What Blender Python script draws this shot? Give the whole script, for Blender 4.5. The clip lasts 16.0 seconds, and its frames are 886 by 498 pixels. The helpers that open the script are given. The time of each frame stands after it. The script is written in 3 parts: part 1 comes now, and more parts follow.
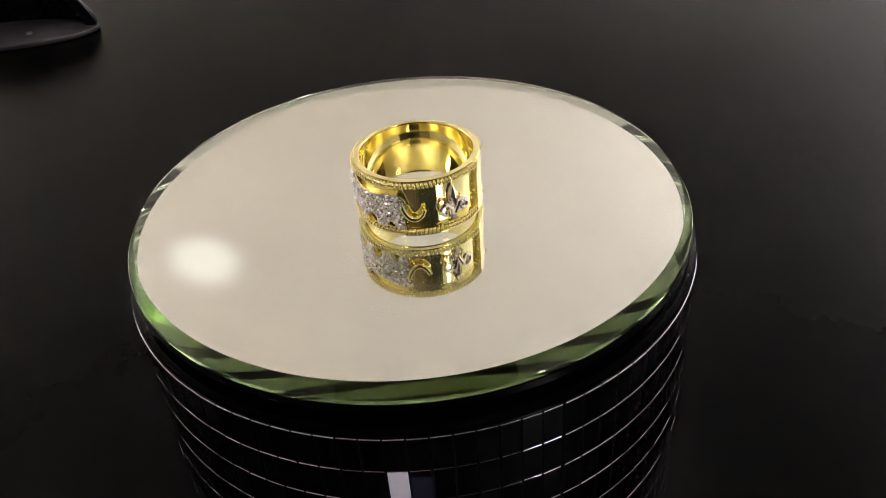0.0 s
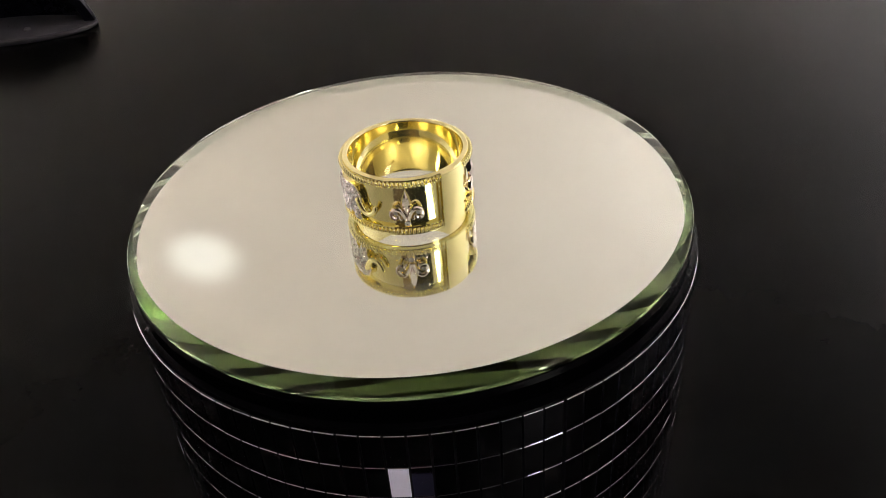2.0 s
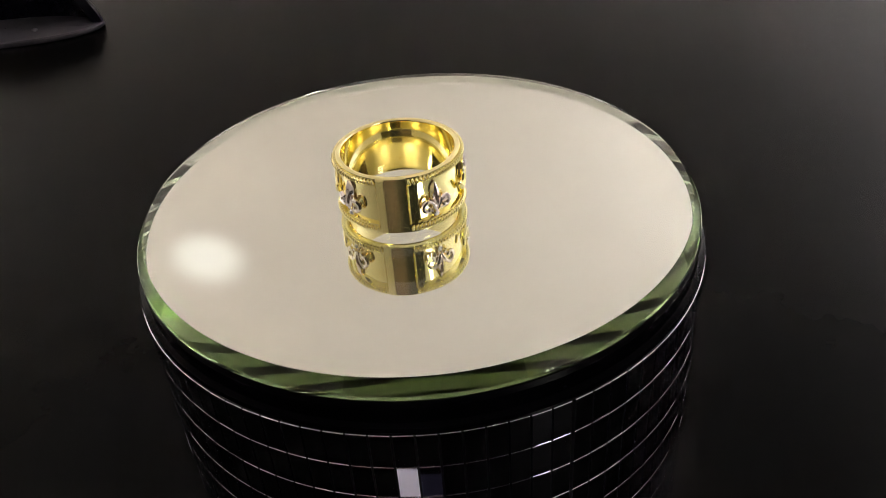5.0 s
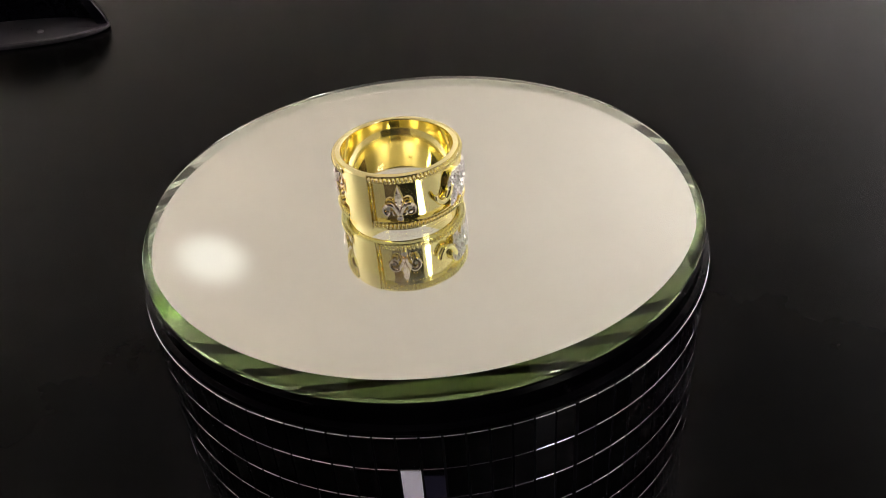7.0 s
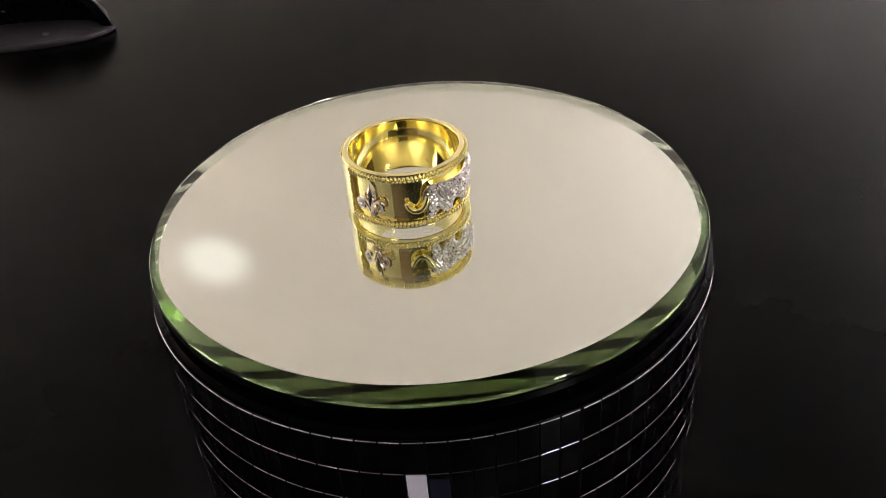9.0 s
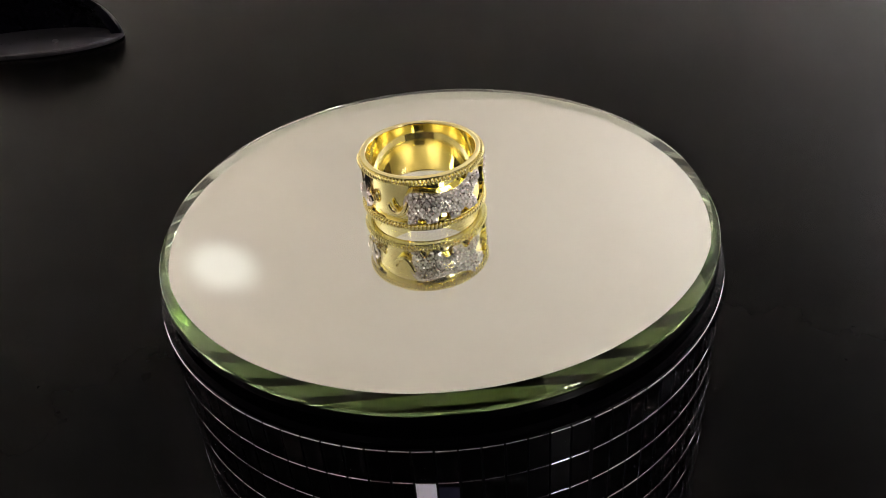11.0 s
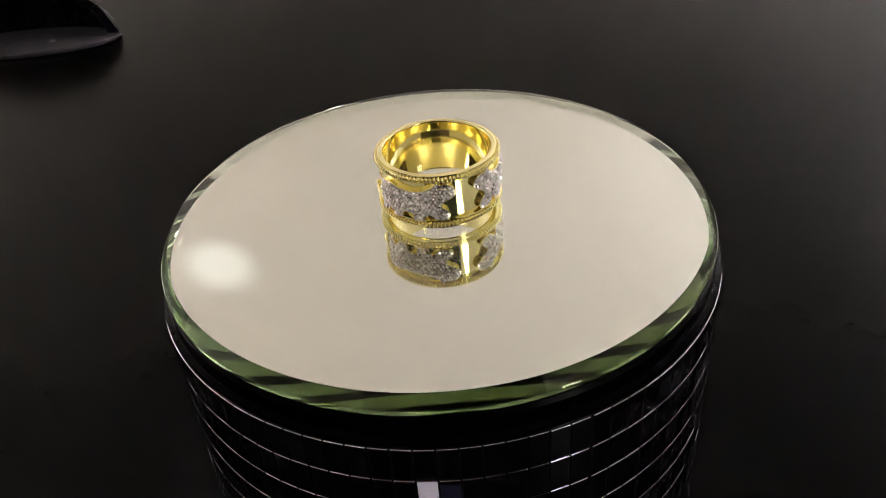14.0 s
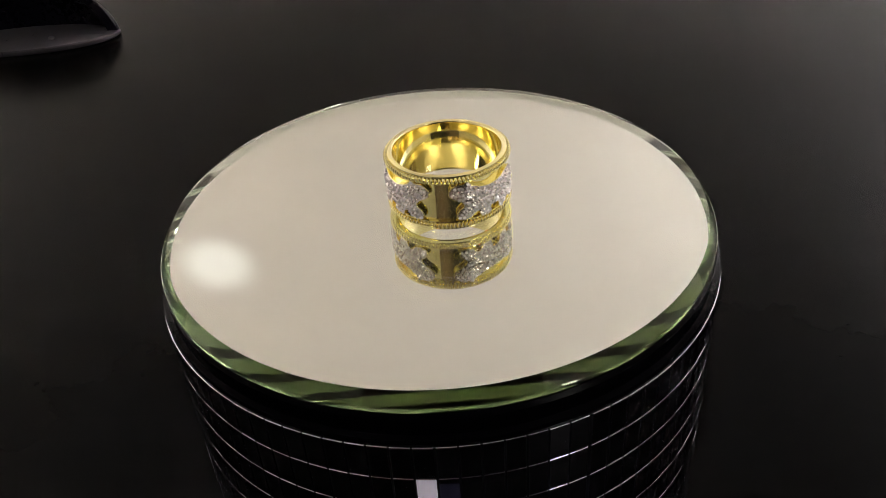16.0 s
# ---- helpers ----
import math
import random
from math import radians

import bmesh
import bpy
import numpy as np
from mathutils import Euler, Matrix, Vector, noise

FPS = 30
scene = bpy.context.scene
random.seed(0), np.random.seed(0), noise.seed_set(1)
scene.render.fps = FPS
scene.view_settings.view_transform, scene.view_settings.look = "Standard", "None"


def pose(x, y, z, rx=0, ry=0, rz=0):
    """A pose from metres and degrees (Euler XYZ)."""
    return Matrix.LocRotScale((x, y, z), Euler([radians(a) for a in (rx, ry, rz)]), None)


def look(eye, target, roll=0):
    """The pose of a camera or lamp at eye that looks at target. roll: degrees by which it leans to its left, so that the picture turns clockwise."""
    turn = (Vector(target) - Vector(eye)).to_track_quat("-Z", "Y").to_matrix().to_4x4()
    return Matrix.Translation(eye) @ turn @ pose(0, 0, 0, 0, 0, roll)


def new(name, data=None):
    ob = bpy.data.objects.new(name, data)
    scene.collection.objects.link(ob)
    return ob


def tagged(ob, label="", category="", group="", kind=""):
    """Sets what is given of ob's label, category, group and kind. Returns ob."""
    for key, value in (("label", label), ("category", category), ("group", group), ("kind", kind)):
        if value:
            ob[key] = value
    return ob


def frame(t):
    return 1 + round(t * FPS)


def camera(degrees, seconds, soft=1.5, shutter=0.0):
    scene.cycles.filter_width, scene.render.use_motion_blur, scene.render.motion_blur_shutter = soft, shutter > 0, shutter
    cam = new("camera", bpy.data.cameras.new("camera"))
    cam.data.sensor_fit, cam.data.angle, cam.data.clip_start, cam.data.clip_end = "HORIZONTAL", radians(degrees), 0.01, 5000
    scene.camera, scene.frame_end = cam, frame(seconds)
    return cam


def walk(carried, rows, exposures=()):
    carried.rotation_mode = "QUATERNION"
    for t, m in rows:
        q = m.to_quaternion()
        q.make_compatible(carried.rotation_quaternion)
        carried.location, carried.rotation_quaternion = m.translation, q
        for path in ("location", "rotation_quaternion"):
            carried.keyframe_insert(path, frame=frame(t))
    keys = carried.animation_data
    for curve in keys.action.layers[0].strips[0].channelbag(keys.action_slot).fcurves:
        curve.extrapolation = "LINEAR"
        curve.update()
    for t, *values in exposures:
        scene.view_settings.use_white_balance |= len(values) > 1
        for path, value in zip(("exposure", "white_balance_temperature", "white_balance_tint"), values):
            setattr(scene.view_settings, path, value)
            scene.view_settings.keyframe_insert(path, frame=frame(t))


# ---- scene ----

# ---- camera: seconds, eye, heading, tilt down, lean ----
cam = camera(54.82, 16.0, soft=0.8)
PATH = [
    (0.0, 0.00001, -0.13195, 0.08162, 2.318, 35.837, -4.501),
    (0.5, 0.00007, -0.13185, 0.08158, 2.384, 35.875, -4.476),
    (1.0, -0.00010, -0.13167, 0.08126, 2.391, 35.941, -4.501),
    (1.5, -0.00027, -0.13163, 0.08125, 2.457, 36.008, -4.434),
    (2.0, -0.00030, -0.13159, 0.08129, 2.421, 36.071, -4.438),
    (2.5, -0.00046, -0.13177, 0.08122, 2.298, 36.085, -4.480),
    (3.0, -0.00070, -0.13191, 0.08127, 2.075, 35.934, -4.545),
    (3.5, -0.00092, -0.13206, 0.08137, 2.079, 35.946, -4.441),
    (4.0, -0.00107, -0.13187, 0.08118, 2.141, 36.002, -4.451),
    (6.5, -0.00101, -0.13234, 0.08207, 1.887, 35.834, -4.567),
    (7.0, -0.00110, -0.13222, 0.08191, 1.786, 35.840, -4.536),
    (7.5, -0.00145, -0.13238, 0.08204, 1.704, 35.787, -4.601),
    (8.0, -0.00133, -0.13252, 0.08223, 1.584, 35.877, -4.707),
    (8.5, -0.00141, -0.13251, 0.08235, 1.411, 35.822, -4.726),
    (9.0, -0.00145, -0.13238, 0.08278, 1.549, 35.700, -4.516),
    (11.5, -0.00209, -0.13210, 0.08297, 1.036, 35.151, -4.706),
    (12.0, -0.00220, -0.13223, 0.08309, 1.132, 35.115, -4.732),
    (12.5, -0.00274, -0.13302, 0.08358, 1.063, 35.166, -4.777),
    (13.0, -0.00257, -0.13295, 0.08358, 1.177, 35.207, -4.723),
    (13.5, -0.00247, -0.13290, 0.08392, 1.172, 35.310, -4.723),
    (14.0, -0.00247, -0.13278, 0.08397, 1.294, 35.398, -4.754),
    (14.5, -0.00266, -0.13289, 0.08376, 1.573, 35.265, -4.411),
    (15.0, -0.00260, -0.13318, 0.08415, 1.556, 35.350, -4.381),
    (15.5, -0.00272, -0.13306, 0.08369, 1.627, 35.367, -4.318),
    (16.0, -0.00279, -0.13299, 0.08381, 1.456, 35.416, -4.387),
]


def seen_from(x, y, z, heading, tilt, lean):
    a, b = radians(heading), radians(tilt)
    way = Vector((math.sin(a) * math.cos(b), math.cos(a) * math.cos(b), -math.sin(b)))
    return look((x, y, z), Vector((x, y, z)) + way, lean)


walk(cam, [(t, seen_from(*p)) for t, *p in PATH], exposures=[(0.0, 0.02), (4.0, 0.02), (7.0, -0.01), (9.0, -0.03), (11.5, -0.07), (16.0, -0.08)])

# ---- sizes in metres ----
MM = 0.001
TABLE_Z = -0.12
FLOOR_Z = TABLE_Z - 0.75
CEILING_Z = 1.73
DRUM_R = 0.05127
ROW_TOP = -0.00857
ROW_H = 0.00665
TILE_TURN = 0.0651
SEAM_RIGHT, SEAM_LEFT = 0.38225, 0.37652
GLASS_R, GLASS_T = 0.0500, 0.0031
SPIN = 16.7            # degrees a second, clockwise from above
RING_X, RING_Y = -0.00016, -0.00090
RING_ORBIT, RING_PHASE = 0.00355, 5.335
PANEL_AT = 4.5         # second at which the plain panel faces the camera

# ---- light that runs on inside the glass ----
scene.cycles.max_bounces = 48
scene.cycles.glossy_bounces = 48
scene.cycles.transmission_bounces = 48

# ---- world ----
world = bpy.data.worlds.new("world")
scene.world = world
world.use_nodes = True
world.node_tree.nodes["Background"].inputs[0].default_value = (0.60, 0.56, 0.50, 1)
world.node_tree.nodes["Background"].inputs[1].default_value = 0.05


# ---- materials ----
def material(name, color, rough=0.5, metal=0.0, spec=0.5, emit=None, power=0.0, transmission=0.0, ior=1.45, coat=0.0):
    m = bpy.data.materials.new(name)
    m.use_nodes = True
    b = m.node_tree.nodes["Principled BSDF"]
    b.inputs["Base Color"].default_value = (*color, 1)
    b.inputs["Roughness"].default_value = rough
    b.inputs["Metallic"].default_value = metal
    b.inputs["Specular IOR Level"].default_value = spec
    b.inputs["Transmission Weight"].default_value = transmission
    b.inputs["IOR"].default_value = ior
    b.inputs["Coat Weight"].default_value = coat
    if emit:
        b.inputs["Emission Color"].default_value = (*emit, 1)
        b.inputs["Emission Strength"].default_value = power
    return m


def node(m, kind, **values):
    n = m.node_tree.nodes.new(kind)
    for key, value in values.items():
        n.inputs[key.replace("_", " ")].default_value = value
    return n


def vary(m, low, high, scale, fine, bump=0.0, depth=0.0001, rough=None):
    """Colour that wanders between two tones at two scales, with fine relief."""
    t = m.node_tree
    b = t.nodes["Principled BSDF"]
    co = t.nodes.new("ShaderNodeTexCoord")
    big = node(m, "ShaderNodeTexNoise", Scale=scale, Detail=4.0, Roughness=0.6)
    small = node(m, "ShaderNodeTexNoise", Scale=fine, Detail=3.0, Roughness=0.6)
    t.links.new(co.outputs["Object"], big.inputs["Vector"])
    t.links.new(co.outputs["Object"], small.inputs["Vector"])
    mix = t.nodes.new("ShaderNodeMath")
    mix.operation = "MULTIPLY_ADD"
    mix.inputs[1].default_value = 0.5
    half = t.nodes.new("ShaderNodeMath")
    half.operation = "MULTIPLY"
    half.inputs[1].default_value = 0.5
    t.links.new(small.outputs["Fac"], half.inputs[0])
    t.links.new(big.outputs["Fac"], mix.inputs[0])
    t.links.new(half.outputs[0], mix.inputs[2])
    ramp = t.nodes.new("ShaderNodeValToRGB")
    ramp.color_ramp.elements[0].position, ramp.color_ramp.elements[1].position = 0.35, 0.65
    ramp.color_ramp.elements[0].color, ramp.color_ramp.elements[1].color = (*low, 1), (*high, 1)
    t.links.new(mix.outputs[0], ramp.inputs[0])
    t.links.new(ramp.outputs[0], b.inputs["Base Color"])
    if bump:
        bp = node(m, "ShaderNodeBump", Strength=bump, Distance=depth)
        t.links.new(small.outputs["Fac"], bp.inputs["Height"])
        t.links.new(bp.outputs[0], b.inputs["Normal"])
    if rough:
        r = t.nodes.new("ShaderNodeMapRange")
        r.inputs["To Min"].default_value, r.inputs["To Max"].default_value = rough
        t.links.new(mix.outputs[0], r.inputs["Value"])
        t.links.new(r.outputs[0], b.inputs["Roughness"])
    return m


gold = vary(material("polished_gold", (0.95, 0.87, 0.44), 0.06, 1.0), (0.935, 0.85, 0.41), (0.96, 0.885, 0.47), 180, 2500, 0.09, 0.00004, (0.03, 0.11))
bead_gold = material("bead_gold", (0.96, 0.86, 0.42), 0.13, 1.0)
inner_gold = vary(material("satin_gold", (0.94, 0.84, 0.43), 0.06, 1.0), (0.93, 0.83, 0.41), (0.95, 0.86, 0.47), 200, 2500, 0.03, 0.00004, (0.03, 0.09))
white_gold = material("white_gold", (0.92, 0.85, 0.84), 0.10, 1.0)
plate_gold = material("matt_white_gold", (0.80, 0.74, 0.74), 0.25, 1.0)
stone = material("diamond", (1.0, 0.975, 0.985), 0.03, 0.5, 0.9)
stone_geo = stone.node_tree.nodes.new("ShaderNodeNewGeometry")
stone_range = stone.node_tree.nodes.new("ShaderNodeMapRange")
stone_range.inputs["To Min"].default_value, stone_range.inputs["To Max"].default_value = 0.25, 1.0
stone_range.inputs["From Min"].default_value = 0.0
stone.node_tree.links.new(stone_geo.outputs["Random Per Island"], stone_range.inputs["Value"])
stone.node_tree.links.new(stone_range.outputs[0], stone.node_tree.nodes["Principled BSDF"].inputs["Metallic"])
engraved = material("engraving", (0.55, 0.38, 0.08), 0.35, 1.0)
glass = material("mirror_glass", (0.985, 0.995, 0.985), 0.0, 0.0, 0.5, transmission=1.0, ior=1.52)


def bevel_glass():
    """Clear polished bevel with a slow waviness from the grinding wheel."""
    m = bpy.data.materials.new("bevelled_glass_edge")
    m.use_nodes = True
    t = m.node_tree
    t.nodes.remove(t.nodes["Principled BSDF"])
    clear = t.nodes.new("ShaderNodeBsdfGlass")
    clear.inputs["Color"].default_value, clear.inputs["Roughness"].default_value, clear.inputs["IOR"].default_value = (0.87, 0.92, 0.84, 1), 0.0, 1.52
    t.links.new(clear.outputs[0], t.nodes["Material Output"].inputs["Surface"])
    return m


edge_glass = bevel_glass()
side_glass = material("polished_glass_side", (0.80, 0.92, 0.80), 0.02, 0.0, 0.5, transmission=1.0, ior=1.52)
silver = vary(material("silvering", (0.842, 0.862, 0.808), 0.0, 1.0), (0.837, 0.857, 0.803), (0.847, 0.867, 0.813), 60, 400, 0.0, 0.0001, (0.0, 0.010))
black_plastic = vary(material("black_plastic", (0.0015, 0.0015, 0.002), 0.18, 0.0, 0.02), (0.001, 0.001, 0.0014), (0.002, 0.0018, 0.0026), 60, 900, 0.05, 0.00005, (0.12, 0.28))
grout = material("black_backing", (0.006, 0.006, 0.007), 0.6)
tile_mirror = material("dark_mirror_tile", (0.58, 0.57, 0.65), 0.03, 1.0)
table_black = vary(material("black_table", (0.002, 0.002, 0.002), 0.3, 0.0, 0.025), (0.0014, 0.0013, 0.0013), (0.0021, 0.002, 0.0019), 9, 60, 0.0, 0.0003, (0.23, 0.25))
gloss_black = vary(material("black_gloss", (0.003, 0.003, 0.006), 0.25, 0.0, 0.2), (0.002, 0.002, 0.004), (0.005, 0.004, 0.009), 30, 300, 0.02, 0.0002, (0.2, 0.35))
smoky = vary(material("smoky_plastic", (0.03, 0.028, 0.03), 0.3, 0.0, 0.4), (0.042, 0.039, 0.047), (0.075, 0.070, 0.083), 40, 300, 0.05, 0.0005, (0.2, 0.4))
card_white = vary(material("white_card", (0.80, 0.79, 0.87), 0.5), (0.78, 0.77, 0.85), (0.82, 0.81, 0.89), 40, 800)
card_navy = material("navy_card", (0.006, 0.006, 0.022), 0.45)
plaster = vary(material("beige_plaster", (0.76, 0.74, 0.70), 0.9), (0.735, 0.71, 0.67), (0.785, 0.76, 0.725), 5.0, 60, 0.1, 0.001)


def two_tone():
    """Charcoal to brown and back across the unseen board, for the ring to reflect."""
    m = vary(material("dark_board_tones", (0.012, 0.012, 0.012), 0.7), (0.010, 0.010, 0.010), (0.016, 0.015, 0.014), 1.2, 60, 0.1, 0.001)
    t = m.node_tree
    co = t.nodes.new("ShaderNodeTexCoord")
    axis = t.nodes.new("ShaderNodeSeparateXYZ")
    cloud = node(m, "ShaderNodeTexNoise", Scale=2.2, Detail=3.0)
    place = node(m, "ShaderNodeMapRange", From_Min=-0.75, From_Max=0.60)
    mix = node(m, "ShaderNodeMath")
    mix.operation = "MULTIPLY_ADD"
    mix.inputs[1].default_value = 0.25
    ramp = t.nodes.new("ShaderNodeValToRGB")
    ramp.color_ramp.interpolation = "B_SPLINE"
    e = ramp.color_ramp.elements
    e[0].position, e[0].color = 0.12, (0.030, 0.022, 0.018, 1)
    e[1].position, e[1].color = 1.0, (0.006, 0.007, 0.006, 1)
    for at, tone in ((0.35, (0.16, 0.115, 0.10, 1)), (0.56, (0.12, 0.088, 0.078, 1)), (0.68, (0.006, 0.007, 0.006, 1))):
        q = e.new(at)
        q.color = tone
    t.links.new(co.outputs["Object"], axis.inputs[0])
    t.links.new(co.outputs["Object"], cloud.inputs["Vector"])
    t.links.new(axis.outputs["X"], place.inputs["Value"])
    t.links.new(cloud.outputs["Fac"], mix.inputs[0])
    t.links.new(place.outputs[0], mix.inputs[2])
    t.links.new(mix.outputs[0], ramp.inputs[0])
    t.links.new(ramp.outputs[0], t.nodes["Principled BSDF"].inputs["Base Color"])
    return m


board_dark = two_tone()
floor_mat = vary(material("pale_floor", (0.62, 0.57, 0.50), 0.5), (0.58, 0.53, 0.46), (0.66, 0.61, 0.54), 1.5, 40)
lamp_glow = material("lamp_glow", (0.9, 0.9, 0.9), 0.6, emit=(0.98, 0.945, 0.985), power=350.0)
lamp_warm = material("lamp_warm", (0.9, 0.9, 0.9), 0.6, emit=(1.0, 0.925, 0.90), power=278.0)
lamp_soft = material("lamp_soft", (0.9, 0.9, 0.9), 0.6, emit=(1.0, 0.97, 0.91), power=21.0)
metal_grey = material("dull_metal", (0.30, 0.29, 0.30), 0.45, 1.0)
metal_white = material("white_lacquer", (0.8, 0.8, 0.78), 0.4)


# ---- mesh helpers ----
def mesh_of(name, verts, faces, mats, smooth=None, slots=None):
    me = bpy.data.meshes.new(name)
    me.from_pydata([tuple(v) for v in verts], [], faces)
    for m in mats if isinstance(mats, (list, tuple)) else [mats]:
        me.materials.append(m)
    if slots:
        me.polygons.foreach_set("material_index", slots)
    bm = bmesh.new()
    bm.from_mesh(me)
    bmesh.ops.recalc_face_normals(bm, faces=bm.faces[:])
    bm.to_mesh(me)
    bm.free()
    if smooth is not None:
        me.polygons.foreach_set("use_smooth", [True] * len(me.polygons))
        me.set_sharp_from_angle(angle=radians(smooth))
    me.update()
    return me


def child(name, me, parent, label=""):
    ob = new(name, me)
    ob.parent = parent
    return tagged(ob, label) if label else ob


def box_data(x0, y0, z0, x1, y1, z1, c=0.0):
    """A box with chamfered edges, as vertices and faces."""
    bm = bmesh.new()
    bmesh.ops.create_cube(bm, size=1)
    for v in bm.verts:
        v.co = Vector(((x0 + x1) / 2 + v.co.x * (x1 - x0), (y0 + y1) / 2 + v.co.y * (y1 - y0), (z0 + z1) / 2 + v.co.z * (z1 - z0)))
    if c:
        bmesh.ops.bevel(bm, geom=bm.edges[:], offset=c, segments=2, affect="EDGES", profile=0.5)
    bm.verts.index_update()
    data = [v.co.copy() for v in bm.verts], [[v.index for v in f.verts] for f in bm.faces]
    bm.free()
    return data


def lathe(profile, n=160, closed=True):
    """Turns (radius, height) pairs round the z axis; closed joins the last pair to the first."""
    verts, faces = [], []
    k = len(profile)
    for i in range(n):
        a = 2 * math.pi * i / n
        verts += [(r * math.sin(a), -r * math.cos(a), z) for r, z in profile]
    for i in range(n):
        j = (i + 1) % n
        for q in range(k if closed else k - 1):
            w = (q + 1) % k
            faces.append((i * k + q, j * k + q, j * k + w, i * k + w))
    return verts, faces


def round_ground(profile, n=160):
    """A lathe whose first and last rings are closed by flat caps."""
    verts, faces = lathe(profile, n, closed=False)
    k = len(profile)
    faces.append([i * k for i in range(n)])
    faces.append([i * k + k - 1 for i in range(n)])
    return verts, faces


def join(*datas):
    verts, faces = [], []
    for v, f in datas:
        base = len(verts)
        verts += list(v)
        faces += [[i + base for i in q] for q in f]
    return verts, faces


def tube(points, radii, sides=10):
    """A tapered tube with rounded ends along points."""
    pts = [Vector(p) for p in points]
    verts, faces = [], []
    n = len(pts)
    ref = None
    for i, p in enumerate(pts):
        d = (pts[min(i + 1, n - 1)] - pts[max(i - 1, 0)]).normalized()
        ref = Vector((0, 0, 1)) if ref is None and abs(d.z) < 0.9 else (ref or Vector((1, 0, 0)))
        a = d.cross(ref).normalized()
        b = d.cross(a).normalized()
        ref = a.cross(d).normalized()
        for s in range(sides):
            q = 2 * math.pi * s / sides
            verts.append(p + radii[i] * (math.cos(q) * a + math.sin(q) * b))
    for i in range(n - 1):
        for s in range(sides):
            w = (s + 1) % sides
            faces.append((i * sides + s, i * sides + w, (i + 1) * sides + w, (i + 1) * sides + s))
    for e, i in ((0, 0), (1, n - 1)):
        d = (pts[i] - pts[1 if i == 0 else n - 2]).normalized()
        verts.append(pts[i] + d * radii[i] * 0.6)
        c = len(verts) - 1
        for s in range(sides):
            faces.append((c, i * sides + s, i * sides + (s + 1) % sides))
    return verts, faces


# ---- the room, out of view but mirrored ----
def slab(name, box, mat, label=""):
    v, f = box_data(*box)
    return tagged(new(name, mesh_of(name, v, f, mat)), label or name, kind="structure")


slab("floor", (-4.3, -3.2, FLOOR_Z - 0.1, 4.3, 4.6, FLOOR_Z), floor_mat, "pale floor of the shop")
slab("ceiling", (-4.3, -3.2, CEILING_Z, 4.3, 4.6, CEILING_Z + 0.1), plaster, "plain beige plastered ceiling")
# Added unseen board: gives the ring the dark reflection of whoever holds the camera.
slab("unseen_dark_board", (-0.62, -1.05, FLOOR_Z, 0.60, -1.0, CEILING_Z), board_dark, "unseen charcoal and brown board standing in for whoever holds the camera")
slab("wall_north", (-4.3, 4.6, FLOOR_Z, 4.3, 4.7, CEILING_Z), plaster, "plain beige plastered wall")
slab("wall_south", (-4.3, -3.3, FLOOR_Z, 4.3, -3.2, CEILING_Z), plaster, "plain beige plastered wall")
slab("wall_east", (4.3, -3.3, FLOOR_Z, 4.4, 4.7, CEILING_Z), plaster, "plain beige plastered wall")
slab("wall_west", (-4.4, -3.3, FLOOR_Z, -4.3, 4.7, CEILING_Z), plaster, "plain beige plastered wall")


def pendant(x, y, length, width, hang, lower, upper, glow):
    """An added, unseen long pendant lamp that glows up and down."""
    lamp = tagged(new("added_pendant"), "unseen long white lamp added to light the ceiling and ring", "lamp", "pendant lamps")
    lamp.location = (x, y, CEILING_Z - hang)
    v, f = box_data(-width / 2, -length / 2, 0.0, width / 2, length / 2, 0.02, 0.003)
    if lower:
        child("lower_diffuser", mesh_of("lower_diffuser", v, f, lamp_soft), lamp, "softly glowing opal diffuser")
    v, f = box_data(-width / 2 - 0.004, -length / 2 - 0.004, 0.022, width / 2 + 0.004, length / 2 + 0.004, 0.05, 0.003)
    child("housing", mesh_of("housing", v, f, metal_white), lamp)
    v, f = box_data(-width / 2, -length / 2, 0.052, width / 2, length / 2, 0.058, 0.001)
    if upper:
        child("upper_diffuser", mesh_of("upper_diffuser", v, f, glow), lamp, "brightly glowing diffuser")
    for s in (-1, 1):
        v, f = tube([(0, s * length * 0.4, 0.05), (0, s * length * 0.4, hang)], [0.002, 0.002], 6)
        child("cable", mesh_of("cable", v, f, metal_white), lamp)
    return lamp


# Added out of view: the first streaks the ring, the others brighten the ceiling.
pendant(1.25, -1.55, 0.75, 0.27, 0.45, True, False, lamp_glow)
pendant(-3.4, 2.4, 2.1, 0.10, 0.9, False, True, lamp_warm)
pendant(3.3, 2.4, 2.6, 0.10, 0.9, False, True, lamp_glow)


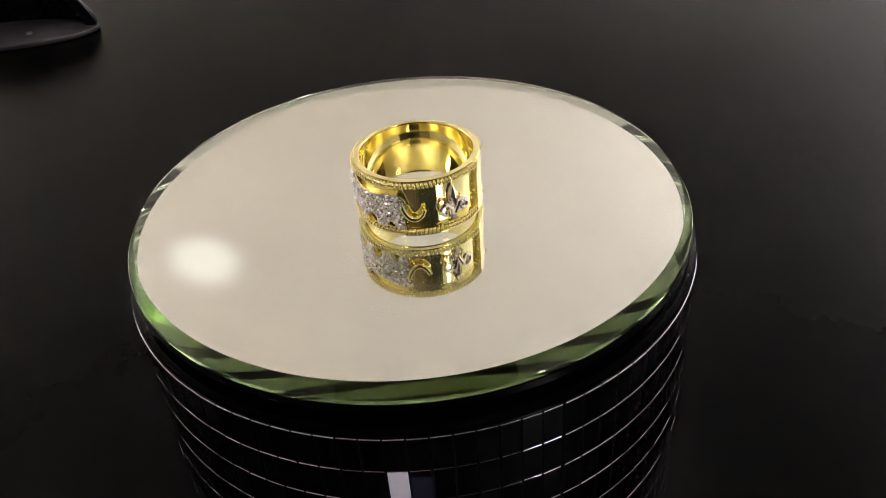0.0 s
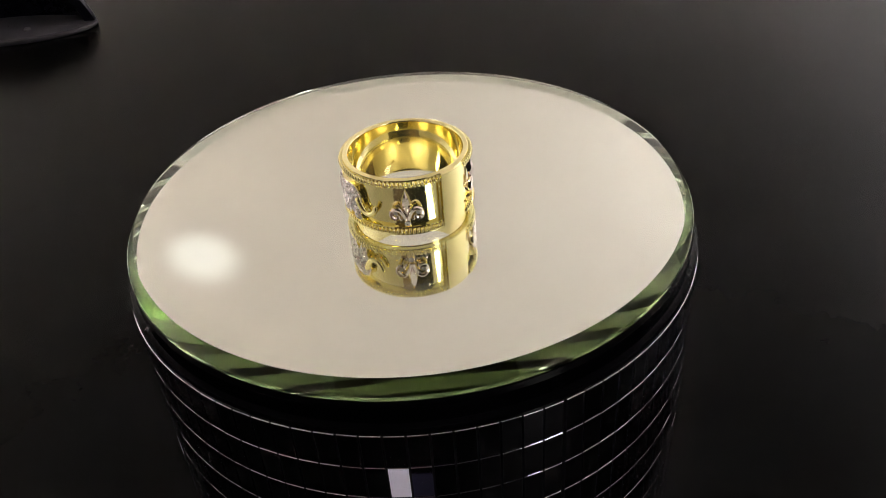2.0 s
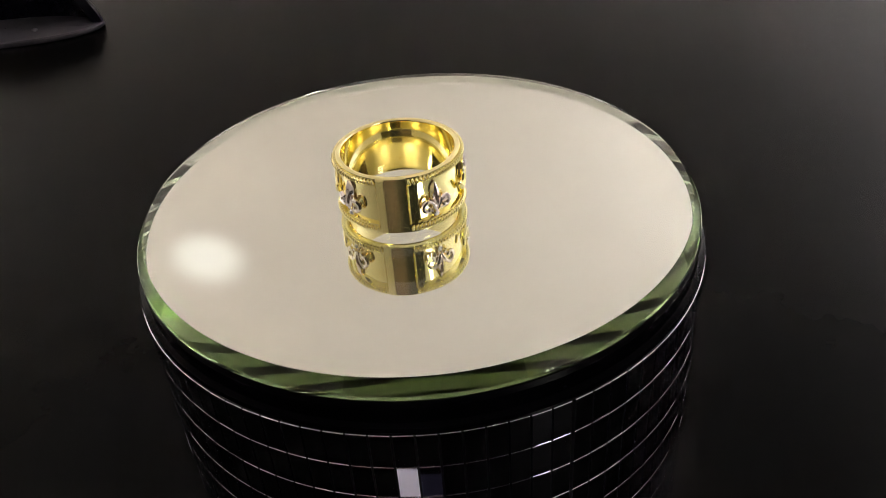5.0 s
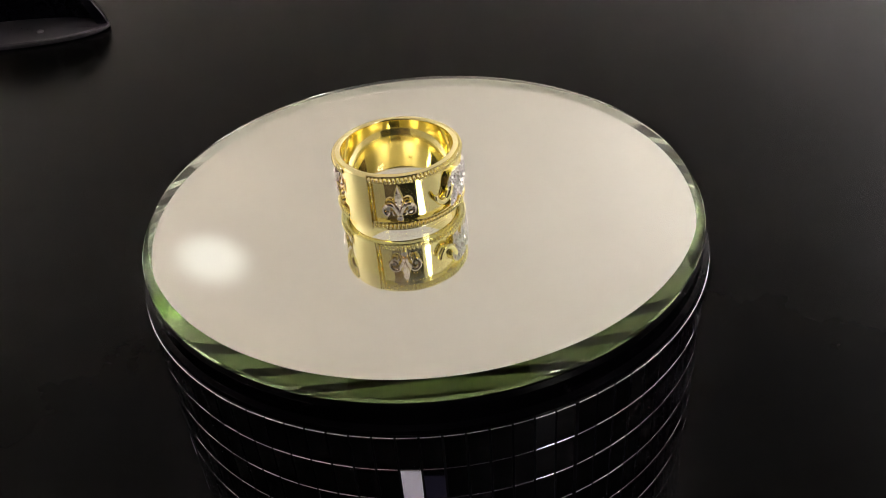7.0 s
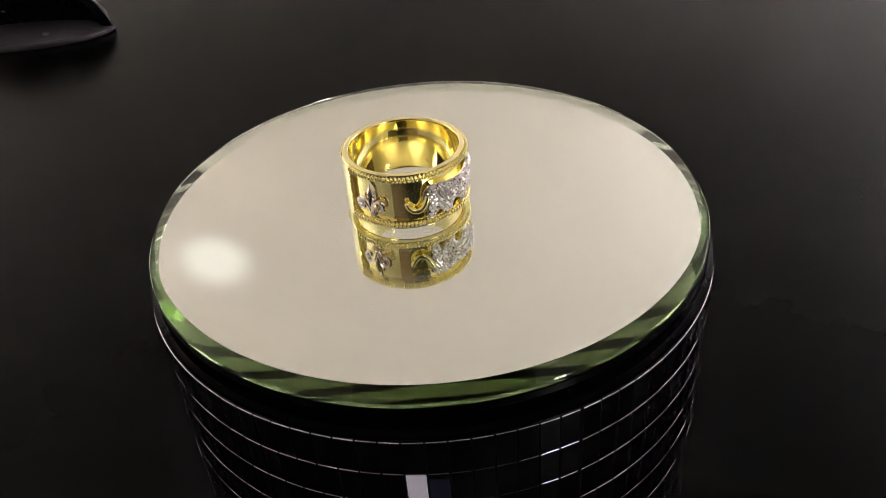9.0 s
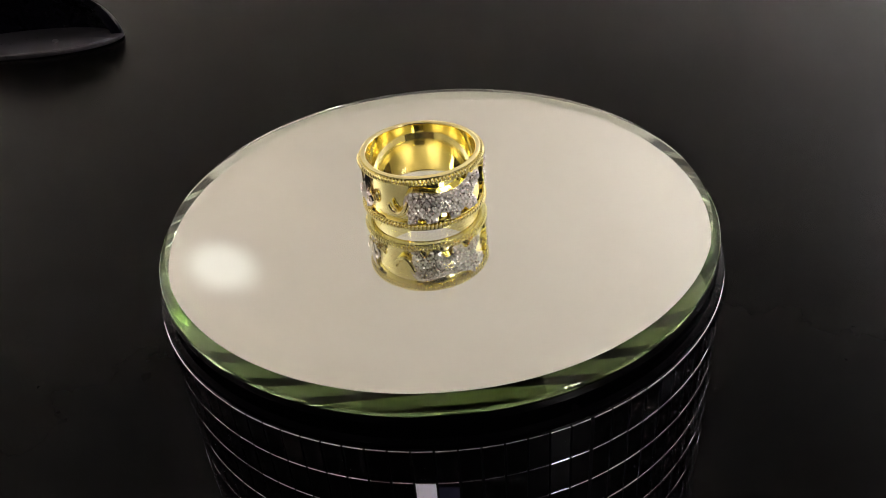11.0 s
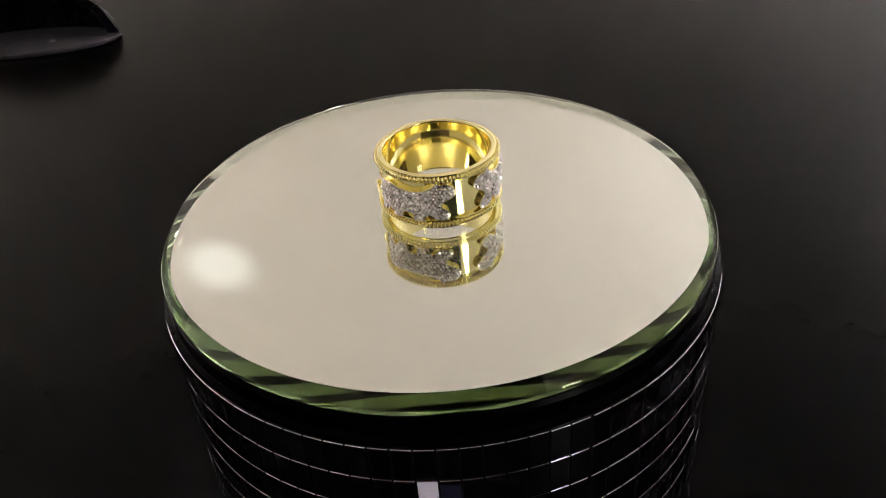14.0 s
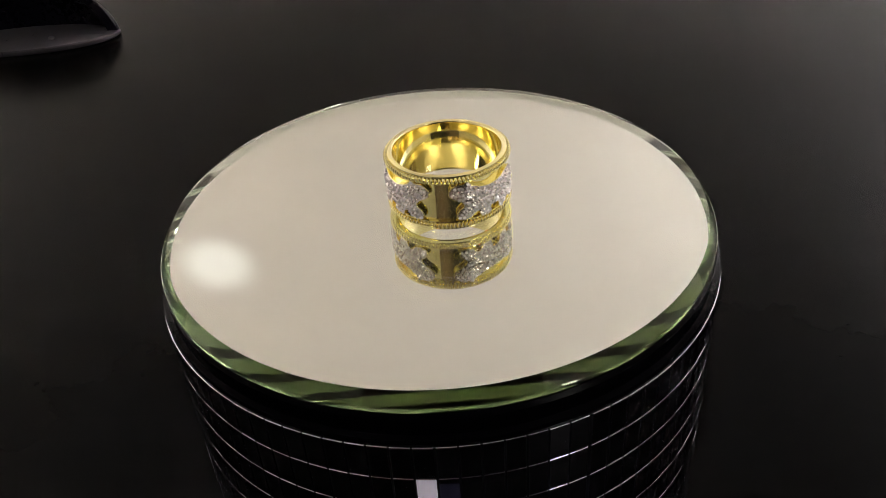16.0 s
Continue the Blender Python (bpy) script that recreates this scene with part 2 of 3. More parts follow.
def downlight():
    """The round ceiling lamp whose soft image lies in the mirror."""
    m = bpy.data.materials.new("soft_opal")
    m.use_nodes = True
    t = m.node_tree
    b = t.nodes["Principled BSDF"]
    b.inputs["Base Color"].default_value = (0.76, 0.735, 0.70, 1)
    b.inputs["Roughness"].default_value = 0.9
    b.inputs["Emission Color"].default_value = (0.90, 0.97, 1.0, 1)
    co = t.nodes.new("ShaderNodeTexCoord")
    ln = t.nodes.new("ShaderNodeVectorMath")
    ln.operation = "LENGTH"
    sc = t.nodes.new("ShaderNodeVectorMath")
    sc.operation = "MULTIPLY"
    sc.inputs[1].default_value = (1 / 0.82, 1 / 1.33, 0)
    t.links.new(co.outputs["Object"], sc.inputs[0])
    t.links.new(sc.outputs[0], ln.inputs[0])
    mr = t.nodes.new("ShaderNodeMapRange")
    mr.interpolation_type = "SMOOTHERSTEP"
    mr.inputs["From Min"].default_value, mr.inputs["From Max"].default_value = 0.05, 0.20
    mr.inputs["To Min"].default_value, mr.inputs["To Max"].default_value = 0.40, 0.0
    t.links.new(ln.outputs["Value"], mr.inputs["Value"])
    t.links.new(mr.outputs[0], b.inputs["Emission Strength"])
    lamp = tagged(new("ceiling_lamp"), "oval opal ceiling lamp with a soft white glow", "lamp")
    lamp.location = (-0.772, 2.46, CEILING_Z)
    lamp.rotation_euler.z = radians(36)
    v, f = round_ground([(0.225, 0.0), (0.225, -0.0001), (0.15, -0.0004), (0.08, -0.0005)], 64)
    v = [(x * 0.82, y * 1.33, z) for x, y, z in v]
    child("diffuser", mesh_of("diffuser", v, f, m, 40), lamp)
    return lamp


downlight()

# ---- the table ----
v, f = box_data(-1.3, -0.5, TABLE_Z - 0.03, 1.3, 1.1, TABLE_Z, 0.003)
table = tagged(new("table"), "black table with a dull, faintly grained top", "table")
child("tabletop", mesh_of("tabletop", v, f, table_black), table)
for x in (-1.22, 1.22):
    for y in (-0.42, 1.02):
        v, f = box_data(x - 0.03, y - 0.03, FLOOR_Z, x + 0.03, y + 0.03, TABLE_Z - 0.03, 0.003)
        child("leg", mesh_of("leg", v, f, table_black), table)


# ---- the display drum ----
def drum():
    d = tagged(new("display_drum"), "black cylindrical display drum covered in small mirror tiles", "display stand")
    d.location = (0, 0, TABLE_Z)
    top = -TABLE_Z
    core = DRUM_R - 0.0007
    v, f = round_ground([(core - 0.002, 0.0), (core, 0.002), (core, top + ROW_TOP - 0.0004), (core - 0.001, top + ROW_TOP)], 192)
    child("core", mesh_of("core", v, f, grout, 30), d)
    z = top + ROW_TOP
    v, f = round_ground([(core - 0.001, z), (DRUM_R - 0.0002, z + 0.0001), (DRUM_R - 0.0001, z + 0.0006), (DRUM_R - 0.0003, z + 0.0011),
                         (DRUM_R - 0.0012, z + 0.0014), (DRUM_R - 0.0012, z + 0.0042), (DRUM_R - 0.0018, z + 0.0048), (DRUM_R - 0.006, z + 0.0049)], 192)
    child("collar", mesh_of("collar", v, f, black_plastic, 30), d, "glossy black collar under the mirror")
    return d


display_drum = drum()


def turntable():
    """The beveled round mirror that turns on the drum with the ring on it."""
    t = tagged(new("mirror_turntable"), "round mirror with a green glass edge, lying on the drum", "mirror")
    flat, b = 0.04850, 0.0021
    prof = [(flat, 0.0), (GLASS_R - 0.00015, -b), (GLASS_R, -b - 0.00015), (GLASS_R, -GLASS_T + 0.0001), (GLASS_R - 0.0001, -GLASS_T)]
    v, f = round_ground(prof, 256)
    kind = []
    for q in f:
        zs = [v[i][2] for i in q]
        kind.append(2 if max(zs) <= -GLASS_T + 1e-6 else 0 if min(zs) > -1e-6 else 1 if max(zs) > -1e-6 else 3)
    child("glass", mesh_of("glass", v, f, [glass, edge_glass, silver, side_glass], 10, kind), t, "clear mirror glass with a green bevelled edge")
    v, f = round_ground([(0.0475, -GLASS_T - 0.00005), (0.0475, -0.0037), (0.0455, -0.0037)], 128)
    child("turning_plate", mesh_of("turning_plate", v, f, black_plastic, 30), t, "black turning plate")
    return t


mirror_turntable = turntable()


# ---- the ring ----
FIELD_R, BORDER_R, PANEL_R = 10.15, 10.72, 11.02
PANEL_HALF = 13.0


def on_ring(a, r, z):
    """A place on the ring from the angle off the plain panel, the radius and the height in millimetres."""
    q = radians(a)
    return Vector((r * math.sin(q), -r * math.cos(q), z * 1.045)) * MM


def band():
    cols = [-PANEL_HALF - 0.02, -PANEL_HALF + 0.02] + [a for a in np.arange(-10.4, 10.5, 2.6)] + [PANEL_HALF - 0.02, PANEL_HALF + 0.02]
    n = 132
    step = (360 - 2 * PANEL_HALF) / n
    cols += [PANEL_HALF + step * i for i in range(1, n)]
    field = [(0, 10.75), (0.06, 10.92), (0.16, 10.92), (1.45, BORDER_R), (1.52, FIELD_R), (8.58, FIELD_R), (8.65, BORDER_R), (9.85, BORDER_R), (10.0, 10.68), (10.1, 10.5)]
    panel = [(0, 10.75), (0.08, 10.92), (0.2, PANEL_R), (1.30, PANEL_R), (1.42, PANEL_R), (8.68, PANEL_R), (8.80, PANEL_R), (9.75, PANEL_R), (9.98, 10.85), (10.1, 10.5)]
    inner = [(10.1, 10.0), (10.05, 9.85), (9.95, 9.75), (9.8, 9.70), (9.70, 9.69), (5.05, 9.69), (0.40, 9.69), (0.3, 9.70), (0.15, 9.75), (0.05, 9.85), (0, 10.0)]
    verts, faces = [], []
    k = len(field) + len(inner)
    for a in cols:
        prof = panel if abs(a) < PANEL_HALF else field
        verts += [on_ring(a, r, z) for z, r in prof + inner]
    m = len(cols)
    for i in range(m):
        j = (i + 1) % m
        for q in range(k):
            w = (q + 1) % k
            faces.append((i * k + q, i * k + w, j * k + w, j * k + q))
    kinds = [1 if q >= len(field) else 0 for _ in range(m) for q in range(k)]
    return mesh_of("band", verts, faces, [gold, inner_gold], 32, kinds)


def blob(center, axes, sides=8, rings=5):
    """A small ellipsoid on three axis vectors."""
    verts = [center + axes[2], center - axes[2]]
    faces = []
    for i in range(1, rings):
        p = math.pi * i / rings
        for s in range(sides):
            q = 2 * math.pi * s / sides
            verts.append(center + math.sin(p) * (math.cos(q) * axes[0] + math.sin(q) * axes[1]) + math.cos(p) * axes[2])
    for s in range(sides):
        w = (s + 1) % sides
        faces.append((0, 2 + s, 2 + w))
        e = 2 + (rings - 2) * sides
        faces.append((1, e + w, e + s))
        for i in range(rings - 2):
            b = 2 + i * sides
            faces.append((b + s, b + sides + s, b + sides + w, b + w))
    return verts, faces


def border(z, lean):
    """A row of slanted beads round the ring, open at the plain panel."""
    pieces = []
    n = 92
    span = 360 - 2 * PANEL_HALF - 2
    for i in range(n):
        a = PANEL_HALF + 1 + span * (i + 0.5) / n
        q = radians(a)
        out = Vector((math.sin(q), -math.cos(q), 0))
        along = Vector((math.cos(q), math.sin(q), 0))
        up = Vector((0, 0, 1))
        s = radians(lean)
        long = (up * math.cos(s) + along * math.sin(s)) * 0.60 * MM
        short = (along * math.cos(s) - up * math.sin(s)) * 0.325 * MM
        pieces.append(blob(on_ring(a, BORDER_R + 0.16, z + 0.03 * math.sin(i * 2.3)), (short, out * 0.56 * MM, long), 8, 5))
    v, f = join(*pieces)
    return mesh_of("beaded_border", v, f, bead_gold, 80)


def edge_beads(side):
    pieces = []
    for i in range(15):
        z = 1.7 + 6.7 * i / 14
        a = side * (PANEL_HALF + 1.3)
        q = radians(a)
        out, along = Vector((math.sin(q), -math.cos(q), 0)), Vector((math.cos(q), math.sin(q), 0))
        pieces.append(blob(on_ring(a, FIELD_R + 0.32, z), (along * 0.2 * MM, out * 0.25 * MM, Vector((0, 0, 0.26 * MM))), 6, 4))
    v, f = join(*pieces)
    return mesh_of("beaded_edge", v, f, bead_gold, 80)


CAT = ((0.0, 0.60), (0.03, 0.76), (0.09, 0.86), (0.19, 0.87), (0.32, 0.81), (0.45, 0.78), (0.57, 0.79), (0.67, 0.85), (0.74, 0.92), (0.79, 1.03), (0.84, 0.97),
       (0.90, 0.99), (0.96, 0.92), (1.0, 0.81), (0.99, 0.69), (0.94, 0.61), (0.88, 0.55), (0.84, 0.46), (0.84, 0.38), (0.89, 0.30), (0.92, 0.20),
       (0.91, 0.08), (0.83, 0.04), (0.76, 0.08), (0.72, 0.18), (0.68, 0.19), (0.65, 0.12), (0.63, 0.02), (0.52, 0.01), (0.51, 0.12), (0.49, 0.23), (0.41, 0.23), (0.37, 0.15),
       (0.36, 0.02), (0.25, 0.01), (0.23, 0.10), (0.19, 0.18), (0.15, 0.14), (0.13, 0.02), (0.03, 0.02), (0.04, 0.2), (0.0, 0.4))
CAT_A, CAT_B = 88.5, 171.0


def inside(p, poly):
    hit = False
    for (x0, y0), (x1, y1) in zip(poly, poly[1:] + poly[:1]):
        if (y0 > p[1]) != (y1 > p[1]) and p[0] < (x1 - x0) * (p[1] - y0) / (y1 - y0) + x0:
            hit = not hit
    return hit


def edge_gap(p, poly):
    best = 9.0
    for a, b in zip(poly, poly[1:] + poly[:1]):
        a, b, q = Vector(a), Vector(b), Vector(p)
        t = max(0.0, min(1.0, (q - a).dot(b - a) / max((b - a).length_squared, 1e-9)))
        best = min(best, (q - a - t * (b - a)).length)
    return best


CAT_LONG = radians(CAT_B - CAT_A) * 10.9
CAT_TALL = 7.2
cat_mm = [(u * CAT_LONG, v * CAT_TALL) for u, v in CAT]


def cat_place(p, r, side):
    return on_ring(side * (CAT_A + math.degrees(p[0] / 10.9)), r, 1.35 + p[1])


def dome(p):
    """The body swells a little away from its outline."""
    return 11.05 + 0.28 * min(1.0, edge_gap(p, cat_mm) / 1.2)


def cat_plate(side):
    bm = bmesh.new()
    vs = [bm.verts.new((x, y, 0)) for x, y in cat_mm]
    bm.faces.new(vs)
    bmesh.ops.triangulate(bm, faces=bm.faces[:])
    for _ in range(4):
        bmesh.ops.subdivide_edges(bm, edges=[e for e in bm.edges if e.calc_length() > 0.55], cuts=1)
        bmesh.ops.triangulate(bm, faces=[q for q in bm.faces if len(q.verts) > 3])
    bm.verts.index_update()
    flat = [(v.co.x, v.co.y) for v in bm.verts]
    top = [[v.index for v in q.verts] for q in bm.faces]
    rim = [(e.verts[0].index, e.verts[1].index) for e in bm.edges if len(e.link_faces) == 1]
    bm.free()
    n = len(flat)
    verts = [cat_place(p, dome(p), side) for p in flat] + [cat_place(p, FIELD_R - 0.1, side) for p in flat]
    faces = top + [(a, b, b + n, a + n) for a, b in rim]
    return mesh_of("plate", verts, faces, [plate_gold, gold], 50, [0] * len(top) + [1] * len(rim))


def brilliant(center, out, radius, height, spin):
    """A small cut stone: girdle, crown facets and table."""
    a = out.cross(Vector((0, 0, 1))).normalized()
    b = out.cross(a).normalized()
    verts, faces = [], []
    for s in range(8):
        q = spin + 2 * math.pi * s / 8
        verts.append(center + radius * (math.cos(q) * a + math.sin(q) * b) - out * height * 0.4)
    for s in range(8):
        q = spin + 2 * math.pi * (s + 0.5) / 8
        verts.append(center + 0.56 * radius * (math.cos(q) * a + math.sin(q) * b) + out * height)
    for s in range(8):
        w = (s + 1) % 8
        faces += [(s, w, 8 + s), (w, 8 + w, 8 + s)]
    faces.append(list(range(8, 16)))
    return verts, faces


def pave(side, rng):
    stones, prongs = [], []
    pitch = 0.64
    row = 0
    y = 0.3
    while y < CAT_TALL:
        x = 0.2 + (pitch / 2 if row % 2 else 0)
        while x < CAT_LONG:
            p = (x + rng.uniform(-0.08, 0.08), y + rng.uniform(-0.08, 0.08))
            if inside(p, cat_mm) and edge_gap(p, cat_mm) > 0.2:
                c = cat_place(p, dome(p) + 0.02, side)
                out = Vector((c.x, c.y, 0)).normalized() + Vector((rng.uniform(-1, 1), rng.uniform(-1, 1), rng.uniform(-1, 1))) * 0.95
                stones.append(brilliant(c, out.normalized(), rng.uniform(0.27, 0.335) * MM, 0.24 * MM, rng.uniform(0, 1)))
            p = (x + pitch / 2, y + 0.2)
            if inside(p, cat_mm) and edge_gap(p, cat_mm) > 0.12:
                c = cat_place(p, dome(p) + 0.06, side)
                q = Vector((c.x, c.y, 0)).normalized()
                prongs.append(blob(c, (q.cross(Vector((0, 0, 1))) * 0.1 * MM, Vector((0, 0, 0.1 * MM)), q * 0.12 * MM), 5, 3))
            x += pitch
        y += pitch * 0.87
        row += 1
    a, b = join(*stones), join(*prongs)
    return mesh_of("stone_paving", *a, stone), mesh_of("bead_setting", *b, white_gold, 60)


def outline(side):
    """The polished gold lip that runs round the paved body."""
    loop = spline([(x, y, 0) for x, y in cat_mm + cat_mm[:1]], 3)
    v, f = tube([cat_place((p.x, p.y), 10.94, side) for p in loop], [0.11 * MM] * len(loop), 7)
    return mesh_of("lip", v, f, gold, 60)


def spline(points, steps=6):
    """Points of a smooth curve through the given ones."""
    pts = [Vector(p) for p in points]
    pts = [2 * pts[0] - pts[1]] + pts + [2 * pts[-1] - pts[-2]]
    out = []
    for i in range(1, len(pts) - 2):
        a, b, c, d = pts[i - 1:i + 3]
        for s in range(steps):
            t = s / steps
            out.append(0.5 * ((2 * b) + (c - a) * t + (2 * a - 5 * b + 4 * c - d) * t * t + (3 * b - a - 3 * c + d) * t ** 3))
    return out + [pts[-2]]


def tail(side):
    path = spline([(93.0, 11.0, 5.6), (90.5, 11.0, 4.5), (87.2, 10.95, 3.6), (83.0, 10.9, 3.2), (78.8, 10.9, 3.4), (75.2, 10.95, 4.1), (73.6, 11.0, 4.9)])
    n = len(path)
    v, f = tube([on_ring(side * a, r, z) for a, r, z in path], [(0.60 - 0.14 * i / n) * MM for i in range(n)], 10)
    return mesh_of("tail", v, f, gold, 60)


def fleur(side, parent):
    """A lily of white gold with a faceted middle petal, two curled petals and a stone at its foot."""
    mid = 39.5 if side > 0 else -46.0

    def at(s, r, z):
        return on_ring(mid + math.degrees(s / 10.6), r, z)

    pieces = []
    ring_v = [at(0, 10.1, 8.3), at(0.62, 10.1, 6.8), at(0.90, 10.5, 5.6), at(0.48, 10.5, 4.1), at(0, 10.5, 3.0), at(-0.48, 10.5, 4.1), at(-0.90, 10.5, 5.6), at(-0.62, 10.1, 6.8)]
    ridge = [at(0, 10.75, 8.2), at(0.46, 11.05, 6.7), at(0.66, 11.1, 5.6), at(0.34, 11.05, 4.2), at(0, 10.9, 3.05), at(-0.34, 11.05, 4.2), at(-0.66, 11.1, 5.6), at(-0.46, 11.05, 6.7)]
    tops = [at(0, 11.35, 6.7), at(0, 11.5, 5.1), at(0, 11.3, 3.8)]
    faces = [(i, (i + 1) % 8, 8 + (i + 1) % 8, 8 + i) for i in range(8)]
    faces += [(8, 9, 16), (9, 10, 17, 16), (10, 11, 18, 17), (11, 12, 18), (12, 13, 18), (13, 14, 17, 18), (14, 15, 16, 17), (15, 8, 16)]
    pieces.append((ring_v + ridge + tops, faces))
    for s in (-1, 1):
        path = spline([(0.15 * s, 10.9, 3.0), (0.55 * s, 11.0, 4.0), (1.1 * s, 11.1, 4.9), (1.75 * s, 11.15, 5.1), (2.35 * s, 11.1, 4.6), (2.45 * s, 11.05, 3.8),
                       (2.0 * s, 11.05, 3.25), (1.45 * s, 11.05, 3.4), (1.35 * s, 11.0, 3.9)], 4)
        n = len(path)
        pieces.append(tube([at(a, r, z) for a, r, z in path], [(0.30 + 0.10 * math.sin(math.pi * i / n)) * MM for i in range(n)], 8))
        pieces.append(tube([at(s * 0.7, 10.1, 3.2), at(s * 1.0, 11.0, 3.1)], [0.28 * MM, 0.28 * MM], 8))
    v, f = join(*pieces)
    lily = child("fleur_de_lis", mesh_of("fleur_de_lis", v, f, white_gold, 35), parent, "white gold lily with curled petals")
    for s, z, r in ((0.0, 2.15, 0.55), (-1.85, 4.15, 0.42), (1.85, 4.15, 0.42)):
        c = at(s, 10.85, z)
        v, f = brilliant(c, Vector((c.x, c.y, 0)).normalized(), r * MM, 0.22 * MM, 0.3)
        child("stone", mesh_of("stone", v, f, stone), lily, "tiny clear stone")
    v, f = tube([at(0, 10.1, 2.15), at(0, 10.8, 2.15)], [0.58 * MM, 0.55 * MM], 14)
    child("setting", mesh_of("setting", v, f, white_gold, 40), lily)
    return lily


def make_ring():
    rng = random.Random(5)
    r = tagged(new("gold_ring"), "wide yellow gold ring with two diamond-paved cats and beaded borders", "ring")
    child("band", band(), r, "polished yellow gold band with a plain panel")
    child("beaded_border", border(9.28, -20), r, "row of tiny gold beads")
    child("beaded_border", border(0.74, 20), r, "row of tiny gold beads")
    for side in (-1, 1):
        child("beaded_edge", edge_beads(side), r)
        cat = child("leopard_figure", cat_plate(side), r, "walking cat in relief, paved with clear stones")
        stones, prongs = pave(side, rng)
        tagged(child("stone_paving", stones, cat, "close-set clear sparkling stones"), kind="stuff")
        tagged(child("bead_setting", prongs, cat), kind="stuff")
        child("lip", outline(side), cat, "thin polished gold lip")
        child("tail", tail(side), cat, "curled plain gold tail")
        fleur(side, r)
    for i, (a, w, h) in enumerate(((-5.5, 0.55, 0.9), (-1.5, 0.7, 0.8), (3.0, 0.6, 0.9))):
        v, f = join(tube([on_ring(a, 9.71, 6.6 - h / 2), on_ring(a, 9.71, 6.6 + h / 2)], [0.10 * MM] * 2, 6),
                    tube([on_ring(a + 3.2, 9.71, 6.6 - h / 2), on_ring(a + 3.2, 9.71, 6.6 + h / 2)], [0.10 * MM] * 2, 6),
                    tube([on_ring(a, 9.71, 6.6), on_ring(a + 3.2, 9.71, 6.6)], [0.08 * MM] * 2, 6))
        child("hallmark", mesh_of("hallmark", v, f, engraved), r, "small stamped mark")
    return r


gold_ring = make_ring()


# ---- things on the table ----
def dark_stand():
    """An oval smoky base with a curved black shield rising from its far half."""
    b = tagged(new("black_stand"), "small glossy black stand with a curved shield and an oval base", "stand")
    b.location = (-0.258, 0.438, TABLE_Z)
    rx, ry = 0.063, 0.025
    v, f = round_ground([(0.97, 0.0), (1.0, 0.001), (1.0, 0.0028), (0.975, 0.0036), (0.5, 0.0038)], 96)
    v = [(x * rx, y * ry, z) for x, y, z in v]
    child("base", mesh_of("base", v, f, smoky, 30), b, "smoky grey oval base")
    levels = [0.0040, 0.007, 0.011, 0.016, 0.022, 0.029, 0.036, 0.041]
    n = 64
    verts, faces = [], []
    for z in levels:
        for thick in (0.0, 0.007):
            for i in range(n + 1):
                a = math.pi * (-0.03 + 1.06 * i / n)
                rise = min(1.0, (0.15 + 7.0 * min(i, n - i) / n) ** 0.7)
                h = 0.004 + (z - 0.004) * rise
                k = math.sqrt(max(0.05, 1.0 - (h / 0.043) ** 2 * 1.1))
                verts.append(((rx * k - thick) * math.cos(a), (ry * k - thick * 0.8) * math.sin(a), h))
    ring = 2 * (n + 1)
    for q in range(len(levels) - 1):
        for i in range(n):
            for o in (0, n + 1):
                faces.append((q * ring + o + i, q * ring + o + i + 1, (q + 1) * ring + o + i + 1, (q + 1) * ring + o + i))
        for i in (0, n):
            faces.append((q * ring + i, q * ring + n + 1 + i, (q + 1) * ring + n + 1 + i, (q + 1) * ring + i))
    for q in (0, len(levels) - 1):
        for i in range(n):
            faces.append((q * ring + i, q * ring + i + 1, q * ring + n + 2 + i, q * ring + n + 1 + i))
    child("shield", mesh_of("shield", verts, faces, gloss_black, 40), b, "curved black plastic shield")
    v, f = round_ground([(0.0022, 0.0037), (0.0022, 0.0046), (0.0016, 0.0052), (0.0006, 0.0054)], 24)
    v = [(x + 0.020, y - 0.008, z) for x, y, z in v]
    child("stud", mesh_of("stud", v, f, metal_grey, 40), b, "small metal stud")
    return b


dark_stand()


def tag_card():
    c = tagged(new("white_tag"), "narrow white tag with a navy strip lying before the drum", "tag")
    c.location = (0, 0, TABLE_Z)
    v, f = box_data(-0.0357, -0.1337, 0.0, -0.0220, -0.062, 0.0011, 0.0002)
    child("card", mesh_of("card", v, f, card_white), c)
    v, f = box_data(-0.0220, -0.1337, 0.0, -0.0055, -0.062, 0.0009, 0.0002)
    child("strip", mesh_of("strip", v, f, card_navy), c, "dark navy strip")
    return c


tag_card()


